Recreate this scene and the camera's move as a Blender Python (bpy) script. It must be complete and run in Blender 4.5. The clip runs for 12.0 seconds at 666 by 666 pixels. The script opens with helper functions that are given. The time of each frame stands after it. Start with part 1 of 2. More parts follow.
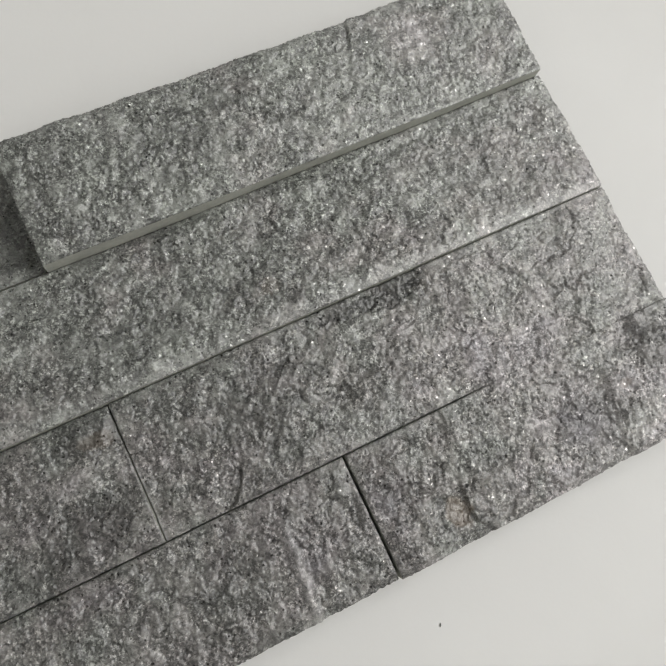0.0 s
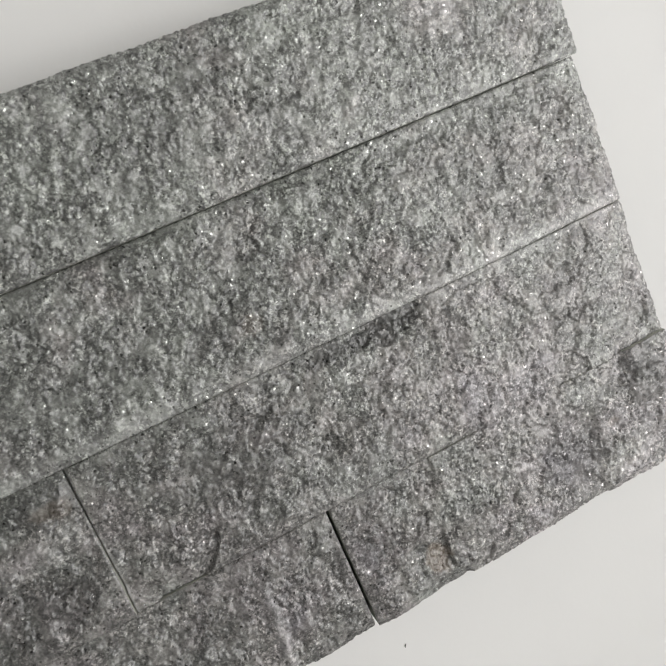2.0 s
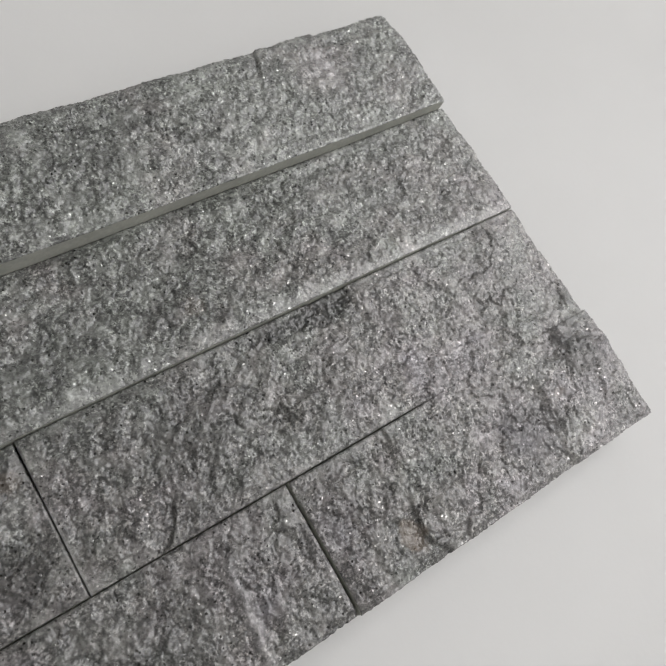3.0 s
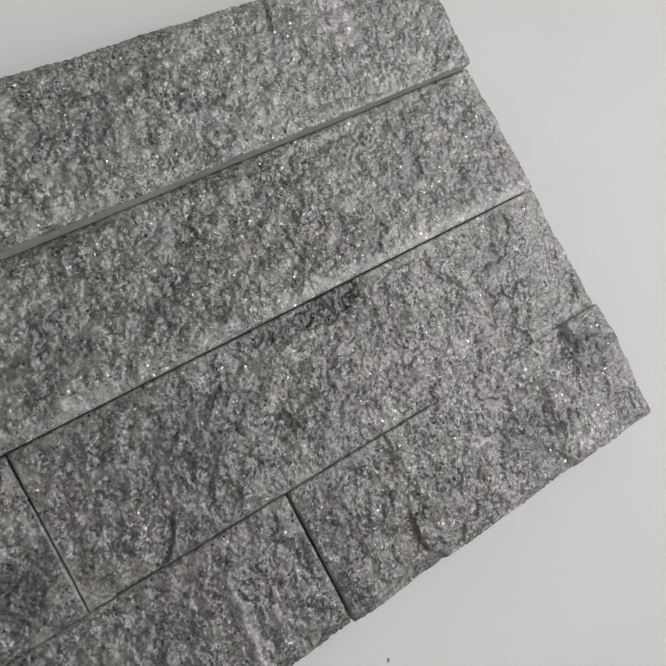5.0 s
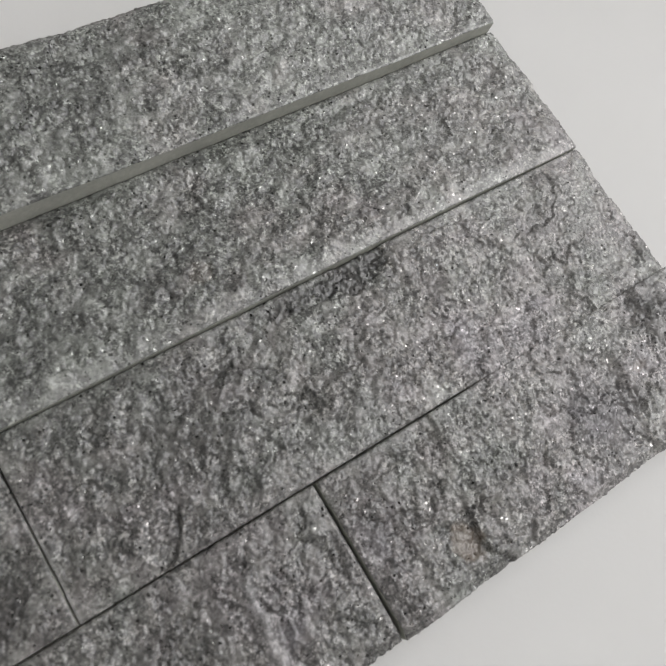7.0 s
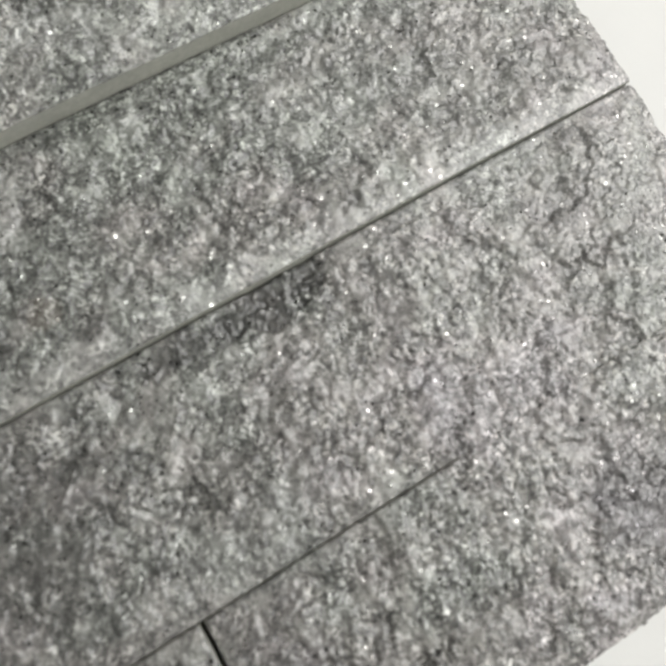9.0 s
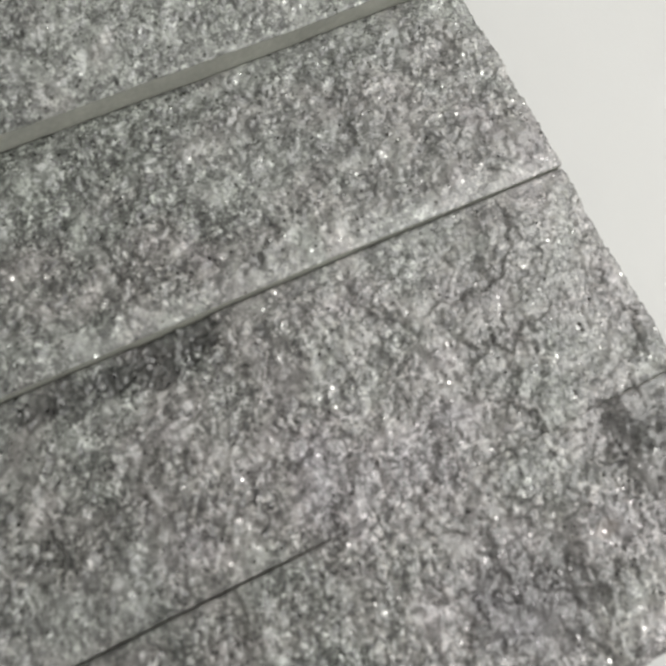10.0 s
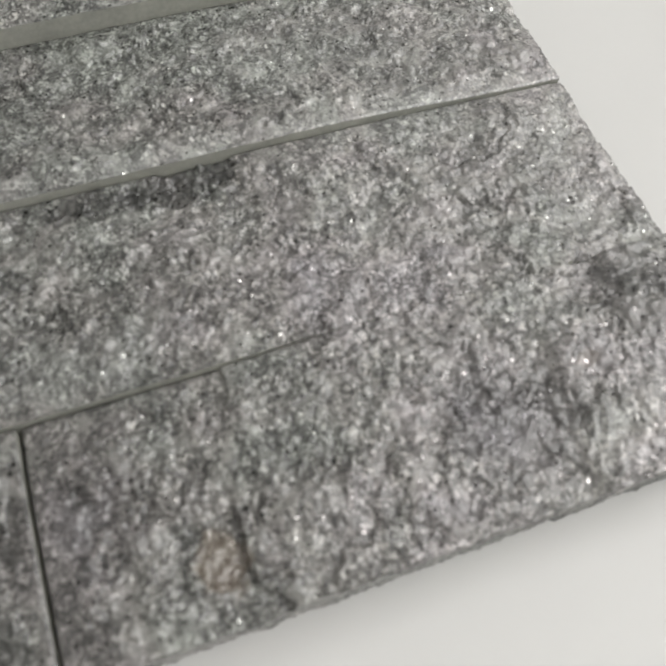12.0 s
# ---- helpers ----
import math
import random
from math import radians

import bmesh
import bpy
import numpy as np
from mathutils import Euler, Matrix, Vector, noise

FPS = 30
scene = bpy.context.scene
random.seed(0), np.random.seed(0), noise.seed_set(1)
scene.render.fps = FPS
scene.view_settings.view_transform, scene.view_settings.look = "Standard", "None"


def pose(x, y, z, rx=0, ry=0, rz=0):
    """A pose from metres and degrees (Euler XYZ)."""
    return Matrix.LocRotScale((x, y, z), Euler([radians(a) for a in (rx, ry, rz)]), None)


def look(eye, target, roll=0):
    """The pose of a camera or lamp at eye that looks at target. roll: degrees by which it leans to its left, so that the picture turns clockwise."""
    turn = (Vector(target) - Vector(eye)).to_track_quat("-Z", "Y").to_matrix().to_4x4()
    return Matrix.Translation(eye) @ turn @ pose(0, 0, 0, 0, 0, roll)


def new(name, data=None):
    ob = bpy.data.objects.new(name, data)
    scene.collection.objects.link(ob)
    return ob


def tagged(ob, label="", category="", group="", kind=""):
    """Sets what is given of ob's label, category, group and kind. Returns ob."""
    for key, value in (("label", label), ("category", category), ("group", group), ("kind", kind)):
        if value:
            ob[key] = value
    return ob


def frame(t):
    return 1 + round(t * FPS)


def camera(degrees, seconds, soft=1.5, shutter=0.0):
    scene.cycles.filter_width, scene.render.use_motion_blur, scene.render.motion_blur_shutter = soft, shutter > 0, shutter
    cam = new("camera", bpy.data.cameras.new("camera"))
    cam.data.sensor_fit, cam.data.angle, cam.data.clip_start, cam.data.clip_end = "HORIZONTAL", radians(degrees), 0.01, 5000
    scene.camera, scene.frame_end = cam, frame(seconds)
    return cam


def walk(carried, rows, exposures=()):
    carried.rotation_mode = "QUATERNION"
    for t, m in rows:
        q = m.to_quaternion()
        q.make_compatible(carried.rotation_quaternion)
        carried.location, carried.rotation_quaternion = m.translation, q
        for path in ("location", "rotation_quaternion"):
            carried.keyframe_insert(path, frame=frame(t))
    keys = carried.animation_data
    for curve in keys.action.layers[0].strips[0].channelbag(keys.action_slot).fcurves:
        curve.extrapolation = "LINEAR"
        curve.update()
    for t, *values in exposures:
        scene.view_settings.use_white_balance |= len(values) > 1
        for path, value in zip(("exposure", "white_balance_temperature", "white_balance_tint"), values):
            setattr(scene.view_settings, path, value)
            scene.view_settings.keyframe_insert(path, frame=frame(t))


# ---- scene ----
cam = camera(47.95, 12.0, soft=1.5)
# a small lens that stays focused a hand's width and a half away
cam.data.dof.use_dof, cam.data.dof.focus_distance, cam.data.dof.aperture_fstop = True, 0.185, 31.0
PATH = [
    (0, look((-0.02793, 0.00304, 0.20853), (0.00179, 0.02347, 0.06293), 30.38)),
    (0.5, look((-0.03382, 0.02579, 0.20382), (-0.00081, 0.02970, 0.05755), 59.19)),
    (1, look((-0.03116, 0.04197, 0.19812), (0.00214, 0.03415, 0.05207), 79.01)),
    (1.5, look((-0.02609, 0.05961, 0.18859), (0.00748, 0.03838, 0.04395), 98.10)),
    (2, look((-0.02020, 0.07418, 0.18285), (0.01267, 0.04410, 0.03962), 108.15)),
    (2.1, look((-0.01863, 0.06617, 0.18631), (0.01381, 0.04265, 0.04176), 101.59)),
    (2.2, look((-0.01599, 0.05883, 0.19085), (0.01545, 0.04150, 0.04521), 94.06)),
    (2.3, look((-0.01880, 0.03221, 0.19579), (0.01612, 0.03555, 0.04995), 58.42)),
    (2.4, look((-0.04692, 0.00870, 0.18686), (0.01066, 0.02850, 0.04978), 44.03)),
    (2.5, look((-0.05373, -0.00193, 0.18575), (0.00982, 0.02539, 0.05265), 38.86)),
    (3, look((-0.04959, -0.00757, 0.18747), (0.01240, 0.01938, 0.05357), 37.48)),
    (3.2, look((-0.05557, -0.01113, 0.18874), (0.01078, 0.01806, 0.05742), 36.87)),
    (4.8, look((-0.04607, 0.02447, 0.18359), (0.01344, 0.02768, 0.04594), 58.99)),
    (5, look((-0.03831, 0.02775, 0.18634), (0.01634, 0.02772, 0.04665), 62.03)),
    (5.5, look((-0.02923, 0.02351, 0.19243), (0.01978, 0.02628, 0.05069), 58.13)),
    (6, look((-0.03715, 0.00269, 0.19433), (0.01563, 0.02362, 0.05549), 39.02)),
    (6.5, look((-0.04622, -0.00484, 0.18543), (0.01250, 0.02309, 0.05026), 35.02)),
    (6.7, look((-0.04307, -0.00411, 0.17579), (0.01413, 0.02230, 0.03966), 35.33)),
    (8.3, look((-0.00008, 0.01492, 0.11740), (0.02823, 0.03607, -0.02837), 23.29)),
    (8.5, look((0.00687, 0.01708, 0.11880), (0.03144, 0.03260, -0.02836), 27.59)),
    (9, look((0.01549, 0.01234, 0.12405), (0.04392, 0.02978, -0.02219), 27.84)),
    (9.5, look((0.02511, 0.00897, 0.12876), (0.05301, 0.03277, -0.01668), 21.88)),
    (10, look((0.03609, 0.00430, 0.12341), (0.06290, 0.03435, -0.02108), 16.72)),
    (10.5, look((0.04267, -0.01424, 0.11642), (0.06363, 0.02656, -0.02640), 3.44)),
    (11, look((0.03998, -0.02866, 0.11292), (0.06034, 0.02202, -0.02678), -0.88)),
    (11.5, look((0.03148, -0.03802, 0.11388), (0.05667, 0.02177, -0.02136), 1.53)),
    (12, look((0.02404, -0.04723, 0.11189), (0.05337, 0.01685, -0.02052), 5.39)),
]
EXPOSURES = [(0.0, -0.42, 6500, 10), (1.9, -0.32, 6470, 11), (2.5, -0.38, 6380, 12.5), (2.9, -0.53, 6380, 12.5), (4.9, -0.60, 6380, 12.5), (5.5, -0.55, 6380, 12.5), (6.7, -0.58, 6380, 12.5), (8.3, 0.0, 6480, 10), (9.3, -0.08, 6500, 9), (10.3, -0.30, 6500, 9), (12.0, -0.28, 6500, 10.5)]
WINDOW_POWER = 58
walk(cam, PATH, EXPOSURES)

# ---- light ----
ROW = 0.0375          # width of one strip of the panel
TOP = 0.015           # mean height of the strips over the table

world = bpy.data.worlds.new("world")
scene.world = world
world.use_nodes = True
wn = world.node_tree.nodes
sky = wn.new("ShaderNodeTexSky")
sky.sky_type, sky.sun_disc = "NISHITA", False
sky.sun_elevation, sky.sun_rotation = radians(40), radians(90)
wn["Background"].inputs[1].default_value = 0.08
world.node_tree.links.new(sky.outputs[0], wn["Background"].inputs[0])

window_light = new("window_light", bpy.data.lights.new("window_light", "AREA"))
window_light.data.shape, window_light.data.size, window_light.data.size_y = "RECTANGLE", 2.2, 1.5
window_light.data.energy, window_light.data.color = WINDOW_POWER, (1.0, 0.99, 0.955)
window_light.matrix_world = look((1.52, -0.22, 1.84), (0, 0, 0))


# ---- materials ----
def material(name):
    m = bpy.data.materials.new(name)
    m.use_nodes = True
    return m, m.node_tree.nodes, m.node_tree.links, m.node_tree.nodes["Principled BSDF"]


def noise_node(nodes, links, coord, scale, detail=3.0, rough=0.6, distortion=0.0):
    n = nodes.new("ShaderNodeTexNoise")
    n.inputs["Scale"].default_value, n.inputs["Detail"].default_value = scale, detail
    n.inputs["Roughness"].default_value, n.inputs["Distortion"].default_value = rough, distortion
    links.new(coord, n.inputs["Vector"])
    return n.outputs[0]


def ramp_node(nodes, links, value, stops):
    r = nodes.new("ShaderNodeValToRGB")
    e = r.color_ramp.elements
    while len(e) < len(stops):
        e.new(0.5)
    for el, (at, c) in zip(e, stops):
        el.position, el.color = at, (*c, 1) if len(c) == 3 else c
    links.new(value, r.inputs[0])
    return r.outputs[0]


def mix_node(nodes, links, a, b, factor, blend="MIX"):
    m = nodes.new("ShaderNodeMix")
    m.data_type, m.blend_type = "RGBA", blend
    for sock, v in ((m.inputs[6], a), (m.inputs[7], b), (m.inputs[0], factor)):
        if isinstance(v, (int, float)):
            sock.default_value = v
        elif isinstance(v, tuple):
            sock.default_value = (*v, 1)
        else:
            links.new(v, sock)
    return m.outputs[2]


def map_node(nodes, links, value, a, b, c, d):
    m = nodes.new("ShaderNodeMapRange")
    for i, v in enumerate((a, b, c, d)):
        m.inputs[i + 1].default_value = v
    links.new(value, m.inputs[0])
    return m.outputs[0]


def grey(v, warm=0.0, green=0.0):
    return (v * (1 + warm), v * (1 + green), v * (1 - warm))


def math_node(nodes, links, operation, a, b):
    m = nodes.new("ShaderNodeMath")
    m.operation = operation
    for sock, v in zip(m.inputs, (a, b)):
        if isinstance(v, (int, float)):
            sock.default_value = v
        else:
            links.new(v, sock)
    return m.outputs[0]


def mesh_value(nodes, key):
    a = nodes.new("ShaderNodeAttribute")
    a.attribute_name = key
    return a.outputs["Fac"]


def crystals(nodes, links, coord, scale, warp):
    """Random value, colour and distance of crystal grains with crooked borders."""
    bend = nodes.new("ShaderNodeTexNoise")
    bend.inputs["Scale"].default_value, bend.inputs["Detail"].default_value = scale * 0.9, 2.0
    links.new(coord, bend.inputs["Vector"])
    shift = nodes.new("ShaderNodeVectorMath")
    shift.operation = "MULTIPLY_ADD"
    links.new(bend.outputs["Color"], shift.inputs[0])
    shift.inputs[1].default_value = (warp / scale,) * 3
    links.new(coord, shift.inputs[2])
    cells = nodes.new("ShaderNodeTexVoronoi")
    cells.inputs["Scale"].default_value = scale
    links.new(shift.outputs[0], cells.inputs["Vector"])
    parts = nodes.new("ShaderNodeSeparateColor")
    links.new(cells.outputs["Color"], parts.inputs[0])
    return parts.outputs, cells.outputs


def split_stone():
    """Grey quartzite, split: sugary crystal grain, paler and darker clouds, faint tints, scattered mica flecks."""
    m, nodes, links, bsdf = material("split_quartzite")
    coord = nodes.new("ShaderNodeTexCoord").outputs["Object"]
    mica_shade, quartz_sheen, rust, warm = (mesh_value(nodes, k) for k in ("mica_shade", "quartz_sheen", "rust", "warm"))
    # sugar grain: crystals of two sizes, softened by a cloudy noise
    big_grain, big_cells = crystals(nodes, links, coord, 1150, 0.7)
    small_grain, small_cells = crystals(nodes, links, coord, 2200, 0.6)
    cloudy = noise_node(nodes, links, coord, 760, 3.0, 0.7)
    grain = math_node(nodes, links, "ADD", math_node(nodes, links, "MULTIPLY", big_grain[0], 0.26), math_node(nodes, links, "MULTIPLY", small_grain[1], 0.37))
    grain = math_node(nodes, links, "ADD", grain, math_node(nodes, links, "MULTIPLY", cloudy, 0.72))
    base = ramp_node(nodes, links, grain, [(0.38, grey(0.028)), (0.56, grey(0.095)), (0.76, grey(0.22)), (0.98, grey(0.52))])
    # dark pepper between the crystals
    pepper = map_node(nodes, links, noise_node(nodes, links, coord, 1750, 1.0, 0.5), 0.53, 0.61, 0, 0.74)
    base = mix_node(nodes, links, base, grey(0.045), pepper)
    # paler, smoother quartz clouds between the peppery ones
    clouds = noise_node(nodes, links, coord, 150, 5.0, 0.66, 0.6)
    soft_grain = ramp_node(nodes, links, grain, [(0.40, grey(0.125)), (0.98, grey(0.31))])
    frosted = map_node(nodes, links, clouds, 0.48, 0.58, 0.0, 0.82)
    base = mix_node(nodes, links, base, soft_grain, frosted)
    base = mix_node(nodes, links, base, ramp_node(nodes, links, clouds, [(0.32, grey(0.70)), (0.46, grey(0.93)), (0.62, grey(1.06)), (0.75, grey(1.16))]), 1.0, "MULTIPLY")
    # frosted spots of a few millimetres
    spots = noise_node(nodes, links, coord, 330, 2.0, 0.6)
    base = mix_node(nodes, links, base, ramp_node(nodes, links, spots, [(0.30, grey(0.74)), (0.50, grey(0.98)), (0.70, grey(1.26))]), 1.0, "MULTIPLY")
    wide = noise_node(nodes, links, coord, 60, 3.0, 0.55)
    base = mix_node(nodes, links, base, ramp_node(nodes, links, wide, [(0.3, grey(0.95)), (0.7, grey(1.50))]), 1.0, "MULTIPLY")
    # greenish where cool, pinkish where warm, with patches of a few millimetres
    tint = math_node(nodes, links, "ADD", warm, math_node(nodes, links, "MULTIPLY", noise_node(nodes, links, coord, 75, 3.0, 0.6, 0.4), 0.95))
    base = mix_node(nodes, links, base, ramp_node(nodes, links, tint, [(0.22, (0.965, 1.02, 0.94)), (0.42, (0.98, 1.015, 0.955)), (0.58, (1.025, 0.998, 0.955)), (0.74, (1.045, 0.98, 0.985)), (0.92, (1.02, 0.975, 1.045))]), 1.0, "MULTIPLY")
    # carried by the mesh: mica and painted shade (dark), quartz and painted sheen (pale), rust
    base = mix_node(nodes, links, base, grey(0.24), map_node(nodes, links, mica_shade, 0, 1, 0, 0.95), "MULTIPLY")
    base = mix_node(nodes, links, base, grey(0.40), map_node(nodes, links, quartz_sheen, 0, 1, 0, 0.35))
    base = mix_node(nodes, links, base, grey(1.42), map_node(nodes, links, quartz_sheen, 0, 1, 0, 1.0), "MULTIPLY")
    base = mix_node(nodes, links, base, (0.20, 0.135, 0.075), map_node(nodes, links, rust, 0, 1, 0, 0.42))
    links.new(base, bsdf.inputs["Base Color"])
    # mica flecks: small bright faces, each tilted its own way
    near = map_node(nodes, links, big_cells["Distance"], 0.30, 0.40, 1.0, 0.0)
    pick = map_node(nodes, links, math_node(nodes, links, "ADD", big_grain[2], math_node(nodes, links, "MULTIPLY", mica_shade, 0.06)), 0.86, 0.87, 0.0, 1.0)
    fleck = math_node(nodes, links, "MULTIPLY", near, pick)
    links.new(map_node(nodes, links, fleck, 0, 1, 0.40, 0.14), bsdf.inputs["Roughness"])
    links.new(map_node(nodes, links, fleck, 0, 1, 0.0, 0.7), bsdf.inputs["Metallic"])
    bsdf.inputs["Specular IOR Level"].default_value, bsdf.inputs["IOR"].default_value = 1.0, 1.5
    bump = nodes.new("ShaderNodeBump")
    bump.inputs["Strength"].default_value, bump.inputs["Distance"].default_value = 0.6, 0.00016
    links.new(cloudy, bump.inputs["Height"])
    lean = nodes.new("ShaderNodeVectorMath")
    lean.operation = "SUBTRACT"
    links.new(mix_node(nodes, links, small_cells["Color"], big_cells["Color"], fleck), lean.inputs[0])
    lean.inputs[1].default_value = (0.5, 0.5, 0.5)
    size = nodes.new("ShaderNodeVectorMath")
    size.operation = "SCALE"
    links.new(lean.outputs[0], size.inputs[0])
    tilt = math_node(nodes, links, "SUBTRACT", map_node(nodes, links, fleck, 0, 1, 0.31, 0.75), math_node(nodes, links, "MULTIPLY", frosted, 0.22))
    links.new(tilt, size.inputs["Scale"])
    total = nodes.new("ShaderNodeVectorMath")
    links.new(bump.outputs[0], total.inputs[0])
    links.new(size.outputs[0], total.inputs[1])
    unit = nodes.new("ShaderNodeVectorMath")
    unit.operation = "NORMALIZE"
    links.new(total.outputs[0], unit.inputs[0])
    links.new(unit.outputs[0], bsdf.inputs["Normal"])
    return m


def sawn_stone():
    """The sawn long sides: plain mid grey, fine saw marks."""
    m, nodes, links, bsdf = material("sawn_quartzite")
    coord = nodes.new("ShaderNodeTexCoord").outputs["Object"]
    fine = noise_node(nodes, links, coord, 900, 3.0, 0.6)
    base = ramp_node(nodes, links, fine, [(0.3, (0.38, 0.385, 0.345)), (0.7, (0.46, 0.465, 0.42))])
    wide = noise_node(nodes, links, coord, 120, 3.0)
    base = mix_node(nodes, links, base, ramp_node(nodes, links, wide, [(0.3, grey(0.85)), (0.7, grey(1.12))]), 1.0, "MULTIPLY")
    links.new(base, bsdf.inputs["Base Color"])
    bsdf.inputs["Roughness"].default_value = 0.7
    bump = nodes.new("ShaderNodeBump")
    bump.inputs["Strength"].default_value, bump.inputs["Distance"].default_value = 0.4, 0.0001
    links.new(fine, bump.inputs["Height"])
    links.new(bump.outputs[0], bsdf.inputs["Normal"])
    return m


def plain(name, lo, hi, scale, rough, relief=0.0001):
    m, nodes, links, bsdf = material(name)
    coord = nodes.new("ShaderNodeTexCoord").outputs["Object"]
    n = noise_node(nodes, links, coord, scale, 4.0, 0.55)
    links.new(ramp_node(nodes, links, n, [(0.3, lo), (0.7, hi)]), bsdf.inputs["Base Color"])
    bsdf.inputs["Roughness"].default_value = rough
    f = noise_node(nodes, links, coord, scale * 60, 3.0, 0.6)
    bump = nodes.new("ShaderNodeBump")
    bump.inputs["Strength"].default_value, bump.inputs["Distance"].default_value = 0.25, relief
    links.new(f, bump.inputs["Height"])
    links.new(bump.outputs[0], bsdf.inputs["Normal"])
    return m


STONE, SAWN = split_stone(), sawn_stone()
TABLE = plain("white_laminate", (0.70, 0.70, 0.69), (0.74, 0.74, 0.732), 9, 0.5)
PAINT = plain("white_wall_paint", (0.76, 0.755, 0.74), (0.81, 0.805, 0.79), 1.5, 0.8, 0.0005)
FLOOR = plain("grey_floor", (0.30, 0.29, 0.28), (0.38, 0.37, 0.36), 2.0, 0.55, 0.0005)
WOODY = plain("white_frame_paint", (0.74, 0.74, 0.73), (0.80, 0.80, 0.79), 5, 0.4)


# ---- mesh helpers ----
def part(name, bm, mat, parent=None, label=""):
    me = bpy.data.meshes.new(name)
    bm.to_mesh(me)
    bm.free()
    me.materials.append(mat)
    ob = new(name, me)
    ob.parent = parent
    return tagged(ob, label)


def box(x0, x1, y0, y1, z0, z1, bevel=0.0):
    bm = bmesh.new()
    bmesh.ops.create_cube(bm, size=1, matrix=Matrix.Translation(((x0 + x1) / 2, (y0 + y1) / 2, (z0 + z1) / 2)) @ Matrix.Diagonal((x1 - x0, y1 - y0, z1 - z0, 1)))
    if bevel:
        bmesh.ops.bevel(bm, geom=bm.edges[:], offset=bevel, segments=2, profile=0.5, affect="EDGES")
    return bm


def smooth(a, b, x):
    t = np.clip((x - a) / (b - a), 0, 1)
    return t * t * (3 - 2 * t)


def hashed(ix, iy, seed):
    h = (ix.astype(np.int64) * 374761393 + iy.astype(np.int64) * 668265263 + seed * 974634777) & 0xFFFFFFFF
    h = ((h ^ (h >> 13)) * 1274126177) & 0xFFFFFFFF
    h = ((h ^ (h >> 16)) * 2246822519) & 0xFFFFFFFF
    return ((h ^ (h >> 15)) & 0xFFFFFF) / float(0xFFFFFF)


def perlin(x, y, seed):
    ix, iy = np.floor(x), np.floor(y)
    fx, fy = x - ix, y - iy
    u, v = fx**3 * (fx * (6 * fx - 15) + 10), fy**3 * (fy * (6 * fy - 15) + 10)

    def corner(a, b):
        g = hashed(ix + a, iy + b, seed) * 2 * np.pi
        return np.cos(g) * (fx - a) + np.sin(g) * (fy - b)

    low = corner(0, 0) * (1 - u) + corner(1, 0) * u
    high = corner(0, 1) * (1 - u) + corner(1, 1) * u
    return (low * (1 - v) + high * v) * 1.4


def fractal(x, y, seed, octaves=4, gain=0.5):
    out, amp = 0 * x, 1.0
    for k in range(octaves):
        out, amp, x, y = out + amp * perlin(x, y, seed + 17 * k), amp * gain, x * 2.03 + 5.1, y * 2.03 + 1.7
    return out


def facets(x, y, seed):
    """Broken crystal faces: in each cell of a jittered lattice a plane of its own height and slope."""
    ix, iy = np.floor(x), np.floor(y)
    best, out = np.full(x.shape, 9.0), np.zeros(x.shape)
    for a in (-1, 0, 1):
        for b in (-1, 0, 1):
            cx, cy = ix + a, iy + b
            dx, dy = x - cx - hashed(cx, cy, seed), y - cy - hashed(cx, cy, seed + 1)
            d = dx * dx + dy * dy
            h = (hashed(cx, cy, seed + 2) - 0.5) + 1.3 * (hashed(cx, cy, seed + 3) - 0.5) * dx + 1.3 * (hashed(cx, cy, seed + 4) - 0.5) * dy
            near = d < best
            best, out = np.where(near, d, best), np.where(near, h, out)
    return out


# ---- the stone panel ----
STEP = 0.00027
FINE_FROM = -2.75     # rows from the origin: the stretch that is worth a fine mesh


def split_face(x, y, seed, calm):
    """Height in millimetres of a split face; x, y in rows. calm: 0..1, how flat it is."""
    mm_x, mm_y = x * 37.5, y * 37.5
    bend_x, bend_y = 1.1 * fractal(mm_x / 3.5, mm_y / 3.5, seed + 3, 3, 0.55), 1.1 * fractal(mm_x / 3.5, mm_y / 3.5, seed + 4, 3, 0.55)
    big = 1.3 * fractal(mm_x / 26, mm_y / 22, seed, 2)
    slabs = 0.85 * facets((mm_x + 1.6 * bend_x) / 11.0, (mm_y + 1.6 * bend_y) / 8.5, seed + 5) + 0.36 * facets((mm_x + bend_x) / 5.0, (mm_y + bend_y) / 4.2, seed + 7)
    mid = 0.54 * fractal(mm_x / 5.2, mm_y / 4.4, seed + 9, 3, 0.5)
    chips = 0.30 * facets((mm_x + 0.5 * bend_x) / 2.2, (mm_y + 0.5 * bend_y) / 2.0, seed + 15)
    grain = 0.15 * facets(mm_x / 0.95, mm_y / 1.05, seed + 21) + 0.11 * fractal(mm_x / 1.5, mm_y / 1.5, seed + 25, 3, 0.6)
    along = mm_x * 0.35 + mm_y * 0.94
    across = mm_x * 0.94 - mm_y * 0.35 + 1.2 * perlin(mm_x / 6, mm_y / 6, seed + 30)
    ridges = 0.45 * (1 - np.abs(perlin(across / 5.0, along / 11.0, seed + 31))) ** 3 * (0.5 + perlin(mm_x / 14, mm_y / 14, seed + 33))
    return ridges + big * (1 - calm) + slabs * (1 - 0.55 * calm) + mid + chips + grain


def grown(x, y):
    """Where the two front rows still hang together, so that their joint fades: 0..1."""
    return smooth(0.95, 1.25, x) * (1 - smooth(2.85, 2.95, x)) * (1 - smooth(0.05, 0.1, np.abs(y)))


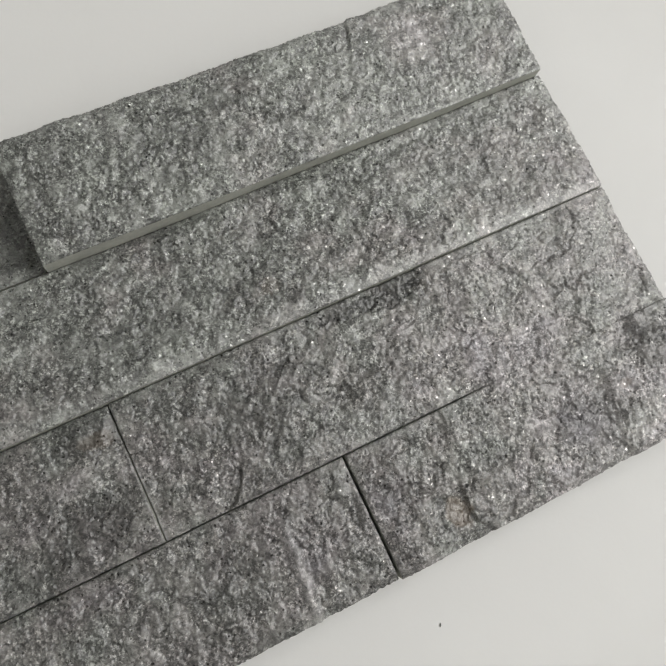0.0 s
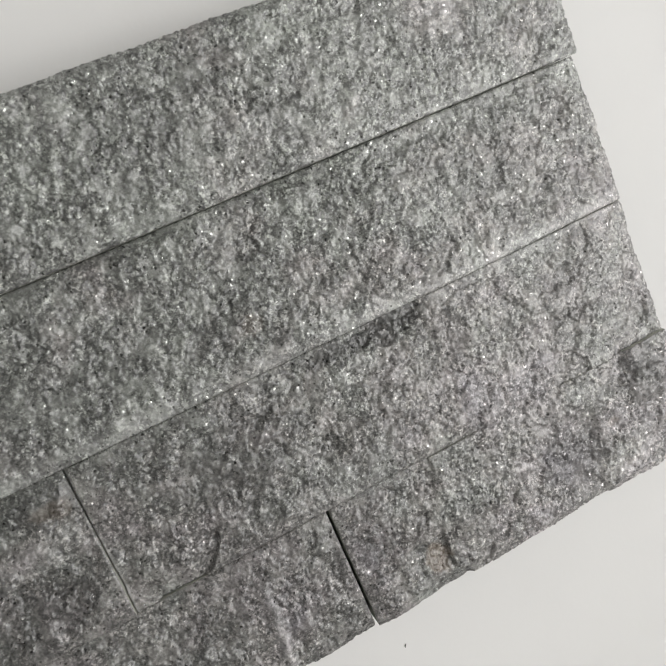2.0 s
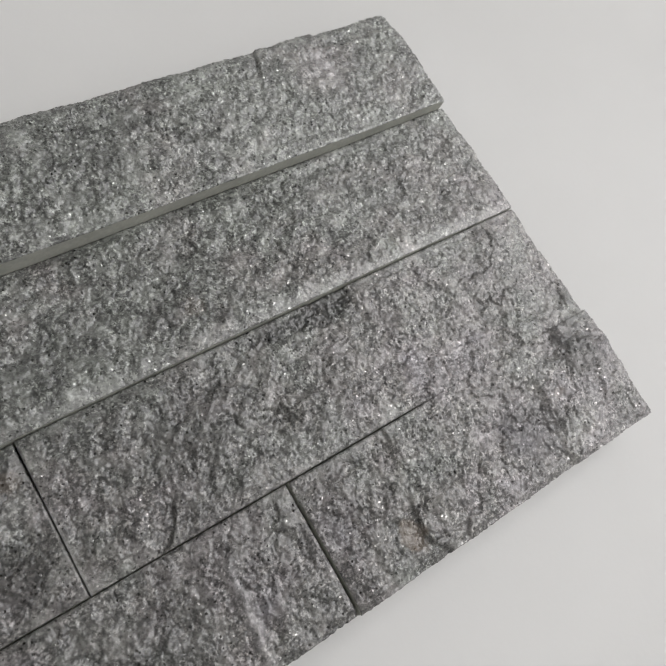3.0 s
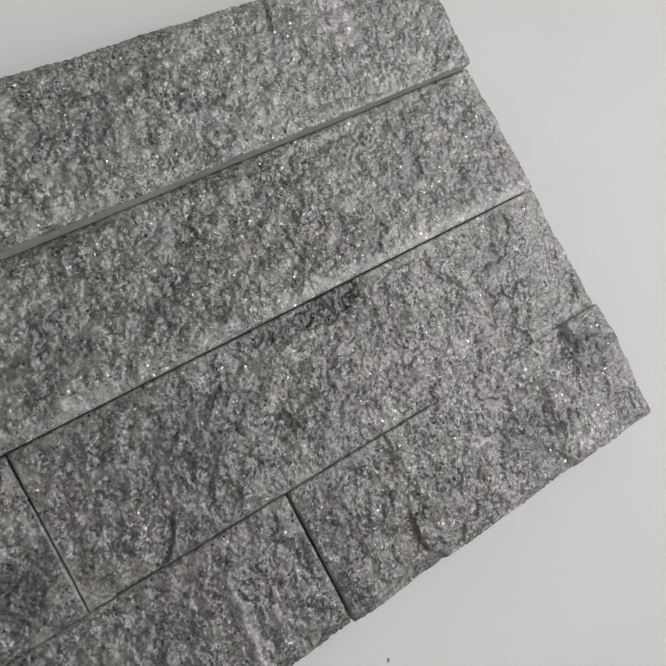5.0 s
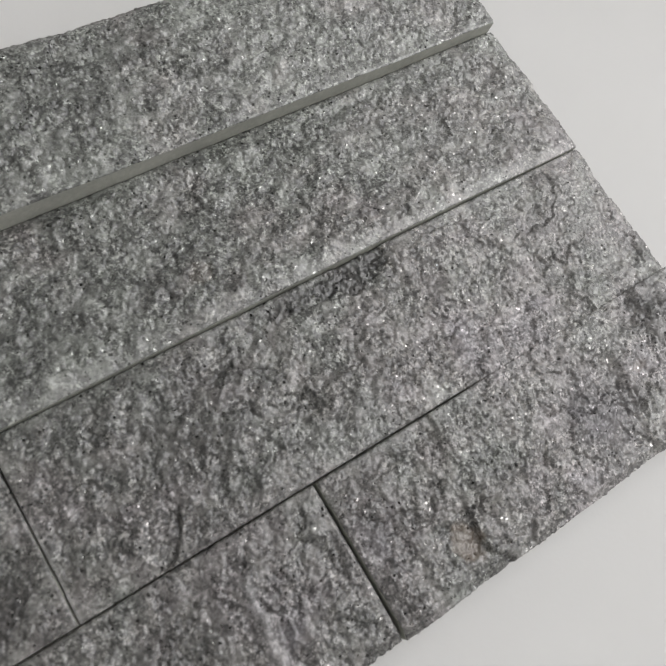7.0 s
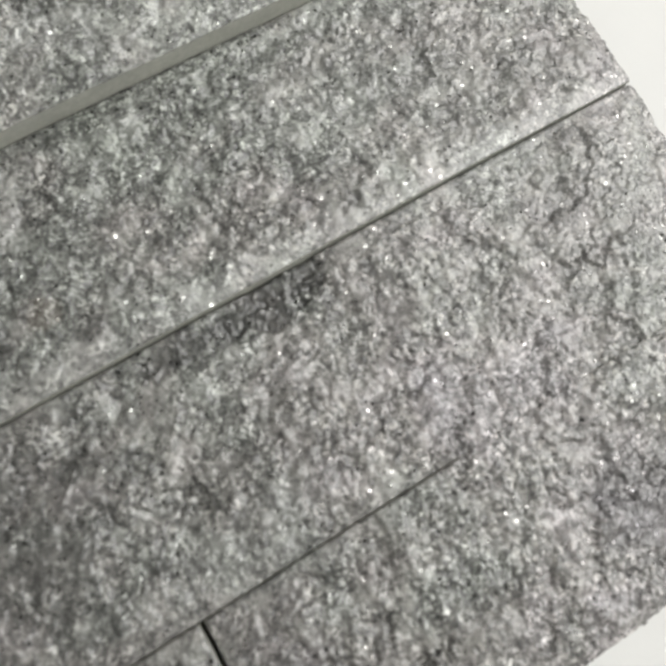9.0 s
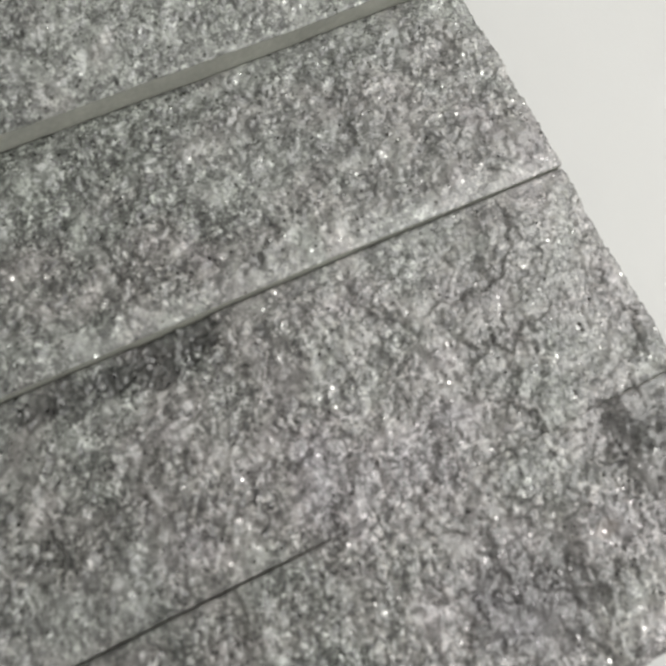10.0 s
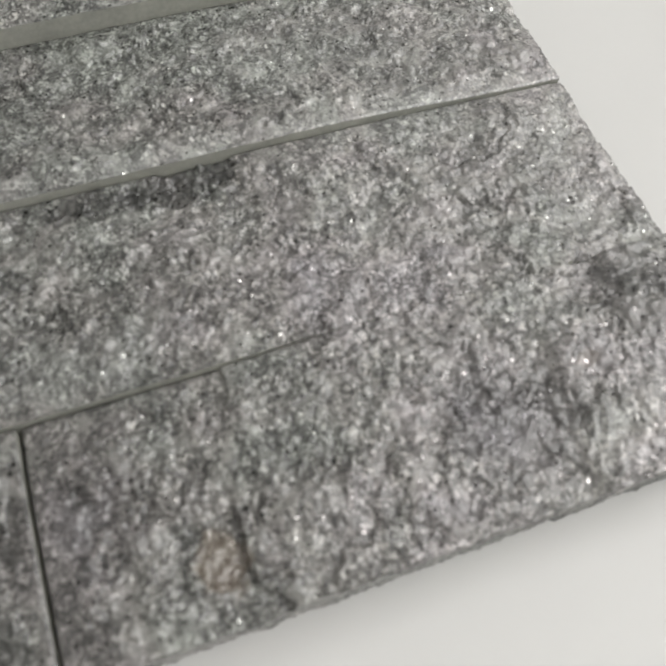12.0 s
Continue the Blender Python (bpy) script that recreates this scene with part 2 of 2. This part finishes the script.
def stone_strip(parent, label, x0, x1, y0, y1, shape, seed, broken=(), wobble=0.0, calm=0.3):
    """One strip: a fine split face over sawn or broken sides that go down to the table. shape(x, y) gives the face's
    lie in millimetres, its mica with painted shade and its quartz with painted sheen. broken: the sides that are not
    sawn, out of left, right, front, back."""
    fine0 = max(x0, FINE_FROM)
    xs = np.linspace(fine0, x1, max(8, int((x1 - fine0) * ROW / STEP)))
    if x0 < FINE_FROM:
        xs = np.r_[np.linspace(x0, FINE_FROM, 60)[:-1], xs]
    ys = np.linspace(y0, y1, int((y1 - y0) * ROW / STEP))
    X, Y = np.meshgrid(xs, ys, indexing="ij")
    nx, ny = X.shape
    lie, mica_shade, quartz_sheen = shape(X, Y)
    relief = split_face(X, Y, seed, calm)
    # beside a saw cut the face breaks flatter
    for side, dist in (("left", X - x0), ("right", x1 - X), ("front", Y - y0), ("back", y1 - Y)):
        if side not in broken:
            relief *= 1 - 0.85 * (1 - smooth(0.4, 4.2, dist * 37.5 + 1.1 * perlin(X * 6, Y * 6, seed + 37))) * (1 - grown(X, Y))
    for side, dist in (("front", Y - y0), ("back", y1 - Y)):
        if side in broken:
            relief *= 1 - 0.6 * (1 - smooth(0.0, 5.0, dist * 37.5))
    if "right" in broken:
        relief *= 1 - 0.5 * smooth(x1 - 0.12, x1 - 0.01, X)
    Z = lie + relief
    mica_shade = np.clip(mica_shade, 0, 1) + 0 * X
    quartz_sheen = np.clip(quartz_sheen, 0, 1) + 0 * X
    rust = 0.8 * spot(X, Y, 0.57, -0.70, 0.09, 0.13, 10, 81) + 0.35 * spot(X, Y, -1.45, 0.80, 0.12, 0.06, 0, 82) + 0.3 * spot(X, Y, 0.05, 1.30, 0.08, 0.06, 0, 83) + 0.5 * spot(X, Y, 2.12, -0.42, 0.05, 0.04, 0, 84)
    rust = np.clip(rust, 0, 1)
    # the upper rows are greenish grey, the front ones pinkish; lilac sky sheen is painted in towards the right
    warm = -0.13 + 0.24 * smooth(2.3, -0.3, Y + 0.5 * fractal(X * 0.9, Y * 0.9, 71, 2)) + 0.10 * smooth(0.6, 1.6, X) + 0.16 * fractal(X * 1.1, Y * 1.3, 77, 3)
    # sawn arrises are a little bruised, broken ones fall away
    for side, dist in (("left", (X - x0)), ("right", (x1 - X)), ("front", (Y - y0)), ("back", (y1 - Y))):
        mm = dist * 37.5
        if side in broken:
            Z -= (0.45 if side == "right" else 0.9) * (1 - smooth(0, 2.2, mm + 0.6 * fractal(X * 12, Y * 12, seed + 40, 3))) * (0.5 + 0.7 * (perlin(X * 4, Y * 4, seed + 44) + 0.5))
        else:
            Z -= 0.22 * (1 - smooth(0, 0.5, mm + 0.25 * perlin(X * 30, Y * 30, seed + 50))) * (1 - grown(X, Y))
    # ragged outline of the broken sides
    DX, DY = 0 * X, 0 * X
    if "right" in broken:
        DX += (0.013 * fractal(Y * 2.3, Y * 0 + seed, seed + 60, 5, 0.55) + 0.006 * fractal(Y * 34, Y * 0 + seed, seed + 65, 3, 0.6) + wobble) * smooth(x1 - 0.35, x1, X)
    if "left" in broken:
        DX += 0.03 * fractal(Y * 2.5, Y * 0 + seed, seed + 61, 4) * (1 - smooth(x0, x0 + 0.3, X))
    if "front" in broken:
        DY += (0.006 * fractal(X * 3.5, X * 0 + seed, seed + 62, 6, 0.6) + 0.006 * fractal(X * 34, X * 0 + seed, seed + 66, 3, 0.6)) * (1 - smooth(y0, y0 + 0.2, Y))
    if "back" in broken:
        DY += (0.007 * fractal(X * 3.0, X * 0 + seed, seed + 63, 6, 0.6) + 0.006 * fractal(X * 34, X * 0 + seed, seed + 67, 3, 0.6)) * smooth(y1 - 0.2, y1, Y)
    DY += 0.0045 * grown(X, Y) * np.where(Y > 0, -smooth(0.05, 0.0, Y), smooth(-0.05, 0.0, Y))
    top = np.stack([(X + DX) * ROW, (Y + DY) * ROW, TOP + Z * 0.001], -1).reshape(-1, 3)

    idx = np.arange(nx * ny).reshape(nx, ny)
    quads = np.stack([idx[:-1, :-1], idx[1:, :-1], idx[1:, 1:], idx[:-1, 1:]], -1).reshape(-1, 4)
    # sides: the rim let down to the table in a few steps
    rim = np.r_[idx[:-1, 0], idx[-1, :-1], idx[:0:-1, -1], idx[0, :0:-1]]
    names = np.r_[np.full(nx - 1, 0), np.full(ny - 1, 1), np.full(nx - 1, 2), np.full(ny - 1, 3)]
    normal = np.array([(0, -1), (1, 0), (0, 1), (-1, 0)], float)[names]
    rough = np.array([s in broken for s in ("front", "right", "back", "left")])[names]
    verts, faces, slots, last, steps = [top], [quads], [np.zeros(len(quads), int)], rim, 9
    n = nx * ny
    run = np.arange(len(rim)) * STEP * 1000
    for k in range(1, steps + 1):
        f = k / steps
        p = top[rim].copy()
        p[:, 2] *= 1 - f
        bulge = 0.0004 * fractal(run / 4.5, p[:, 2] * 220 + seed, seed + 70, 4, 0.5) * smooth(0, 0.25, f) - 0.0008 * f
        p[:, :2] += normal * (bulge * rough)[:, None]
        verts.append(p)
        cur = n + np.arange(len(rim))
        n += len(rim)
        faces.append(np.stack([last, cur, np.roll(cur, -1), np.roll(last, -1)], -1))
        slots.append(np.where(rough, 0, 1))
        last = cur
    verts, faces, slots = np.concatenate(verts), np.concatenate(faces), np.concatenate(slots)
    me = bpy.data.meshes.new("stone_strip")
    me.from_pydata(verts.tolist(), [], faces.tolist())
    for mat in (STONE, SAWN):
        me.materials.append(mat)
    me.polygons.foreach_set("material_index", slots.astype(np.int32))
    me.polygons.foreach_set("use_smooth", (slots == 0))
    for key, values in (("mica_shade", mica_shade.ravel()), ("quartz_sheen", quartz_sheen.ravel()), ("rust", rust.ravel()), ("warm", warm.ravel())):
        a = me.attributes.new(key, "FLOAT", "POINT")
        a.data.foreach_set("value", np.r_[values, values[rim.repeat(1)], np.zeros(len(verts) - nx * ny - len(rim))].astype(np.float32))
    me.update()
    ob = new("stone_strip", me)
    ob.parent = parent
    return tagged(ob, label)


def spot(x, y, cx, cy, rx, ry, turn=0.0, seed=5, ragged=0.35):
    """A ragged patch, 1 inside and 0 outside."""
    c, s = math.cos(radians(turn)), math.sin(radians(turn))
    u, v = ((x - cx) * c + (y - cy) * s) / rx, ((y - cy) * c - (x - cx) * s) / ry
    return 1 - smooth(0.75, 1.1, np.hypot(u, v) + ragged * fractal(x * 9, y * 9, seed, 4, 0.6))


def sheen_trend(x, y, a, b, seed):
    """Bedding tone plus painted window sheen, changing slowly along a row, with a wandering front: 0 before a, 1 past
    b.
    """
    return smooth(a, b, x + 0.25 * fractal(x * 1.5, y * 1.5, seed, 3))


def face_back_short(x, y):      # the low strip at the end of the back row; the raised strip's shadow is painted in as 0.55 dark
    return -4.4 - 6.0 * smooth(2.06, 2.32, y) * smooth(-2.6, -1.7, x) + 0.6 * perlin(x * 3, y * 3, 3), 0.55 + 0.15 * spot(x, y, -1.6, 2.5, 0.3, 0.4), 0 * x


def face_back(x, y):
    lie = 0.9 + 1.2 * (1 - smooth(-1.3, 0.2, x)) + 0.8 * smooth(2.0, 2.7, x) + 0.6 * np.sin((y - 2.0) * 2.6)
    edge = 1.44 + 0.35 * (y - 2.87) + 0.02 * perlin(x * 0 + y * 14, y * 0, 8)
    lie = lie - 1.1 * (1 - smooth(edge - 0.006, edge + 0.006, x)) * smooth(edge - 0.4, edge, x) * smooth(2.70, 2.80, y)
    lie = lie - 1.4 * smooth(2.02, 2.07, x + 0.1 * (y - 2.8)) * smooth(2.80, 2.86, y + 0.03 * perlin(x * 9, y * 9, 4))
    pale = 0.34 * sheen_trend(x, y, 0.4, 1.6, 97) + 0.4 * spot(x, y, 1.9, 2.62, 0.16, 0.25, 20, 12) + 0.35 * spot(x, y, 0.55, 2.35, 0.3, 0.1, -30, 13)
    dark = 0.22 * (1 - sheen_trend(x, y, -0.9, 0.7, 98)) + 0.35 * spot(x, y, -0.1, 2.65, 0.3, 0.2, 10, 14) + 0.3 * spot(x, y, 0.35, 2.75, 0.25, 0.12, 0, 15)
    return lie, dark, pale


def face_second(x, y):
    f = smooth(1.0, 2.05, y)
    near = 0.5 - 2.2 * smooth(1.5, 2.72, x)
    far = -4.0 + 0.8 * smooth(-0.4, 0.5, x) + 1.1 * smooth(1.5, 2.69, x) + 0.8 * (1 - smooth(-1.4, -0.6, x))
    lie = near * (1 - f) + far * f
    flat = smooth(1.16, 1.06, y + 0.05 * perlin(x * 6, y * 6, 20))
    pale = 0.55 * flat * (0.5 + 0.5 * smooth(-0.2, 0.3, perlin(x * 2, y * 2, 23))) + 0.4 * spot(x, y, 0.1, 1.9, 0.12, 0.1, 0, 24)
    dark = 0.28 * (1 - sheen_trend(x, y, -0.6, 1.1, 91)) + 0.25 * spot(x, y, -1.0, 1.35, 0.4, 0.2, 10, 25) + 0.25 * spot(x, y, 1.9, 1.55, 0.35, 0.2, 15, 26)
    pale = pale + 0.34 * sheen_trend(x, y, 0.9, 2.0, 92)
    return lie, dark, pale


def face_third_short(x, y):
    lie = -0.3 + 1.5 * (1 - smooth(0.1, 0.55, y)) - 1.2 * smooth(0.55, 0.75, y + 0.06 * perlin(x * 5, y * 5, 31))
    return lie, 0.52 + 0.35 * spot(x, y, -1.75, 0.25, 0.35, 0.2, 15, 32) + 0.3 * spot(x, y, -1.5, 0.85, 0.3, 0.1, 0, 33), 0.3 * spot(x, y, -1.6, 0.6, 0.3, 0.1, 10, 34)


def face_third(x, y):
    lie = -0.6 - 0.4 * smooth(0.55, 0.98, y) * smooth(-0.5, 0.3, x) * (1 - smooth(1.6, 2.4, x)) - 1.7 * smooth(1.6, 2.72, x) + 0.6 * smooth(0.45, 0.0, y)
    # a shell-shaped break beside the front arris
    r = np.hypot(x + 0.99, y - 0.30) + 0.012 * perlin(x * 14, y * 14, 40)
    inside = (1 - smooth(0.325, 0.341, r)) * (1 - smooth(0.18, 0.34, y))
    lie = lie - 1.5 * inside * smooth(0.10, 0.34, r)
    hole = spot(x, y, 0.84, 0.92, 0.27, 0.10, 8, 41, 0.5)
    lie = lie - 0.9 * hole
    dark = 0.39 * (1 - sheen_trend(x, y, -0.5, 1.2, 93)) + 0.95 * hole + 0.75 * spot(x, y, 0.40, 0.92, 0.19, 0.06, 5, 42) + 0.35 * spot(x, y, -0.35, 0.6, 0.45, 0.25, 20, 43)
    # the 0.95 term paints a lit-edge highlight along the left joint's lower half
    pale = 0.35 * spot(x, y, 0.3, 0.15, 0.5, 0.14, 5, 44) + 0.15 * spot(x, y, 0.95, 0.62, 0.4, 0.10, -8, 45) + 0.30 * sheen_trend(x, y, 0.8, 1.7, 94) + 0.25 * sheen_trend(x, y, 2.05, 2.5, 99) + 0.95 * (1 - smooth(0.010, 0.026, x + 1.294)) * smooth(0.60, 0.48, y)
    return lie, dark, pale


def face_front_short(x, y):
    vein = x + 0.575 - 0.09 * (y + 0.45) + 0.025 * perlin(y * 6, y * 0, 50)
    ridge = np.exp(-(vein / 0.035) ** 2) * smooth(-0.15, -0.3, y)
    return -0.7 + 0.8 * ridge - 0.8 * smooth(-0.5, -0.9, y), 0.44 + 0.25 * spot(x, y, -1.0, -0.4, 0.3, 0.2, 0, 51), 0.75 * ridge


def face_front(x, y):
    lie = -0.4 - 0.5 * smooth(-0.4, -0.89, y)
    # lower by the joint, then a step up to a raised plate
    plate = 0.657 + 0.10 * smooth(-0.80, -0.91, y) + 0.012 * perlin(y * 12, y * 0, 60)
    lie = lie - 1.6 * (1 - smooth(plate - 0.008, plate + 0.008, x)) * smooth(-0.45, -0.62, y) * smooth(0.05, 0.6, x)
    tick = (1 - smooth(0.752, 0.764, x)) * smooth(-0.17, -0.10, y)
    lie = lie - 0.7 * tick + (0.4 - 1.7 * smooth(1.6, 2.72, x) + 1.5 * smooth(2.32, 2.45, x)) * smooth(0.76, 1.15, x) * smooth(-0.35, -0.02, y)
    fall = smooth(1.52, 1.90, x - 0.1 * y) * (1 - smooth(1.93, 2.02, x - 0.12 * (y + 0.6) + 0.03 * perlin(x * 9, y * 9, 61)))
    lie = lie - 1.3 * fall * smooth(-0.15, -0.35, y)
    dark = 0.33 * (1 - sheen_trend(x, y, 0.1, 1.3, 95)) + 0.70 * spot(x, y, 1.75, -0.55, 0.30, 0.24, -30, 62) + 0.6 * spot(x, y, 2.52, -0.2, 0.22, 0.24, -10, 63) + 0.25 * spot(x, y, 0.5, -0.72, 0.15, 0.18, 0, 64) + 0.3 * spot(x, y, 0.25, -0.45, 0.2, 0.2, 0, 65)
    pale = 0.32 * sheen_trend(x, y, 1.0, 1.9, 96) + 0.1 * spot(x, y, 1.35, -0.2, 0.25, 0.2, 20, 66) + 0.3 * spot(x, y, 0.95, -0.7, 0.2, 0.15, 0, 67) + 0.3 * spot(x, y, 2.2, -0.7, 0.25, 0.14, 10, 68)
    return lie, dark, pale


panel = tagged(new("stone_cladding"), "grey split-face quartzite cladding of narrow strips lying on a white table", "stone cladding")
stone_strip(panel, "short low strip set back in the top row", -4.6, -1.33, 2.056, 3.01, face_back_short, 101, ("back", "left"))
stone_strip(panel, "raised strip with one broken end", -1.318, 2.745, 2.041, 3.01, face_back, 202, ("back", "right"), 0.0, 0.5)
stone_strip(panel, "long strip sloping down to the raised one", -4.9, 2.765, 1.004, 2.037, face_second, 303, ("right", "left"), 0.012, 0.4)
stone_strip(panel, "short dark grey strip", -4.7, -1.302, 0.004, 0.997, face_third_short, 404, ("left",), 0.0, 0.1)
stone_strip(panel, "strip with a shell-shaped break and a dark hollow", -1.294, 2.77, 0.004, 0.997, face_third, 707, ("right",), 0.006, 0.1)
stone_strip(panel, "strip with a pale quartz vein", -4.8, -0.011, -0.910, -0.004, face_front_short, 606, ("left", "front"), 0.0, 0.25)
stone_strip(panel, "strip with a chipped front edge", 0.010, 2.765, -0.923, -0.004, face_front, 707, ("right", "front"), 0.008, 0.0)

# ---- table and room ----
table = tagged(new("table"), "white laminate table with a smooth matt top", "table")
table.location = (0, 0, 0)
part("tabletop", box(-0.7, 0.7, -0.45, 0.45, -0.028, 0.0, 0.002), TABLE, table)
for sx in (-1, 1):
    for sy in (-1, 1):
        part("leg", box(sx * 0.62 - 0.025, sx * 0.62 + 0.025, sy * 0.37 - 0.025, sy * 0.37 + 0.025, -0.75, -0.028, 0.003), WOODY, table)

X0, X1, Y0, Y1, Z0, Z1 = -1.8, 1.75, -1.45, 1.9, -0.75, 2.62


def setting(name, bm, mat, label, category):
    return tagged(part(name, bm, mat), label, category, kind="structure")


setting("floor", box(X0 - 0.1, X1 + 0.1, Y0 - 0.1, Y1 + 0.1, Z0 - 0.1, Z0), FLOOR, "plain grey floor under the table", "floor")
setting("ceiling", box(X0 - 0.1, X1 + 0.1, Y0 - 0.1, Y1 + 0.1, Z1, Z1 + 0.1), PAINT, "plain white painted ceiling", "ceiling")
setting("wall_west", box(X0 - 0.1, X0, Y0, Y1, Z0, Z1), PAINT, "plain white painted wall", "wall")
setting("wall_north", box(X0 - 0.1, X1 + 0.1, Y1, Y1 + 0.1, Z0, Z1), PAINT, "plain white painted wall", "wall")
setting("wall_south", box(X0 - 0.1, X1 + 0.1, Y0 - 0.1, Y0, Z0, Z1), PAINT, "plain white painted wall", "wall")
WY0, WY1, WZ0, WZ1 = -1.28, 0.92, 1.12, 2.56
bm = box(X1, X1 + 0.1, Y0, WY0, Z0, Z1)
for a in ((X1, X1 + 0.1, WY1, Y1, Z0, Z1), (X1, X1 + 0.1, WY0, WY1, Z0, WZ0), (X1, X1 + 0.1, WY0, WY1, WZ1, Z1)):
    tmp = bpy.data.meshes.new("tmp")
    b2 = box(*a)
    b2.to_mesh(tmp)
    b2.free()
    bm.from_mesh(tmp)
    bpy.data.meshes.remove(tmp)
setting("wall_east", bm, PAINT, "plain white wall with a window opening", "wall")


def stone_crumb(x, y, length, width):
    """A splinter off the split face, lying on the table."""
    bm = bmesh.new()
    bmesh.ops.create_icosphere(bm, subdivisions=2, radius=1.0)
    for v in bm.verts:
        k = 1 + 0.35 * noise.noise(v.co * 1.9)
        v.co = Vector((v.co.x * width * k, v.co.y * length * k, v.co.z * width * 0.6 * k))
    low = min(v.co.z for v in bm.verts)
    for v in bm.verts:
        v.co.z -= low
    ob = part("stone_crumb", bm, STONE)
    ob.matrix_world = pose(x, y, 0.0, 0, 0, -30)
    return tagged(ob, "tiny grey stone splinter lying on the white table", "stone chip")


stone_crumb(0.163 * ROW, -1.388 * ROW, 0.00055, 0.00022)
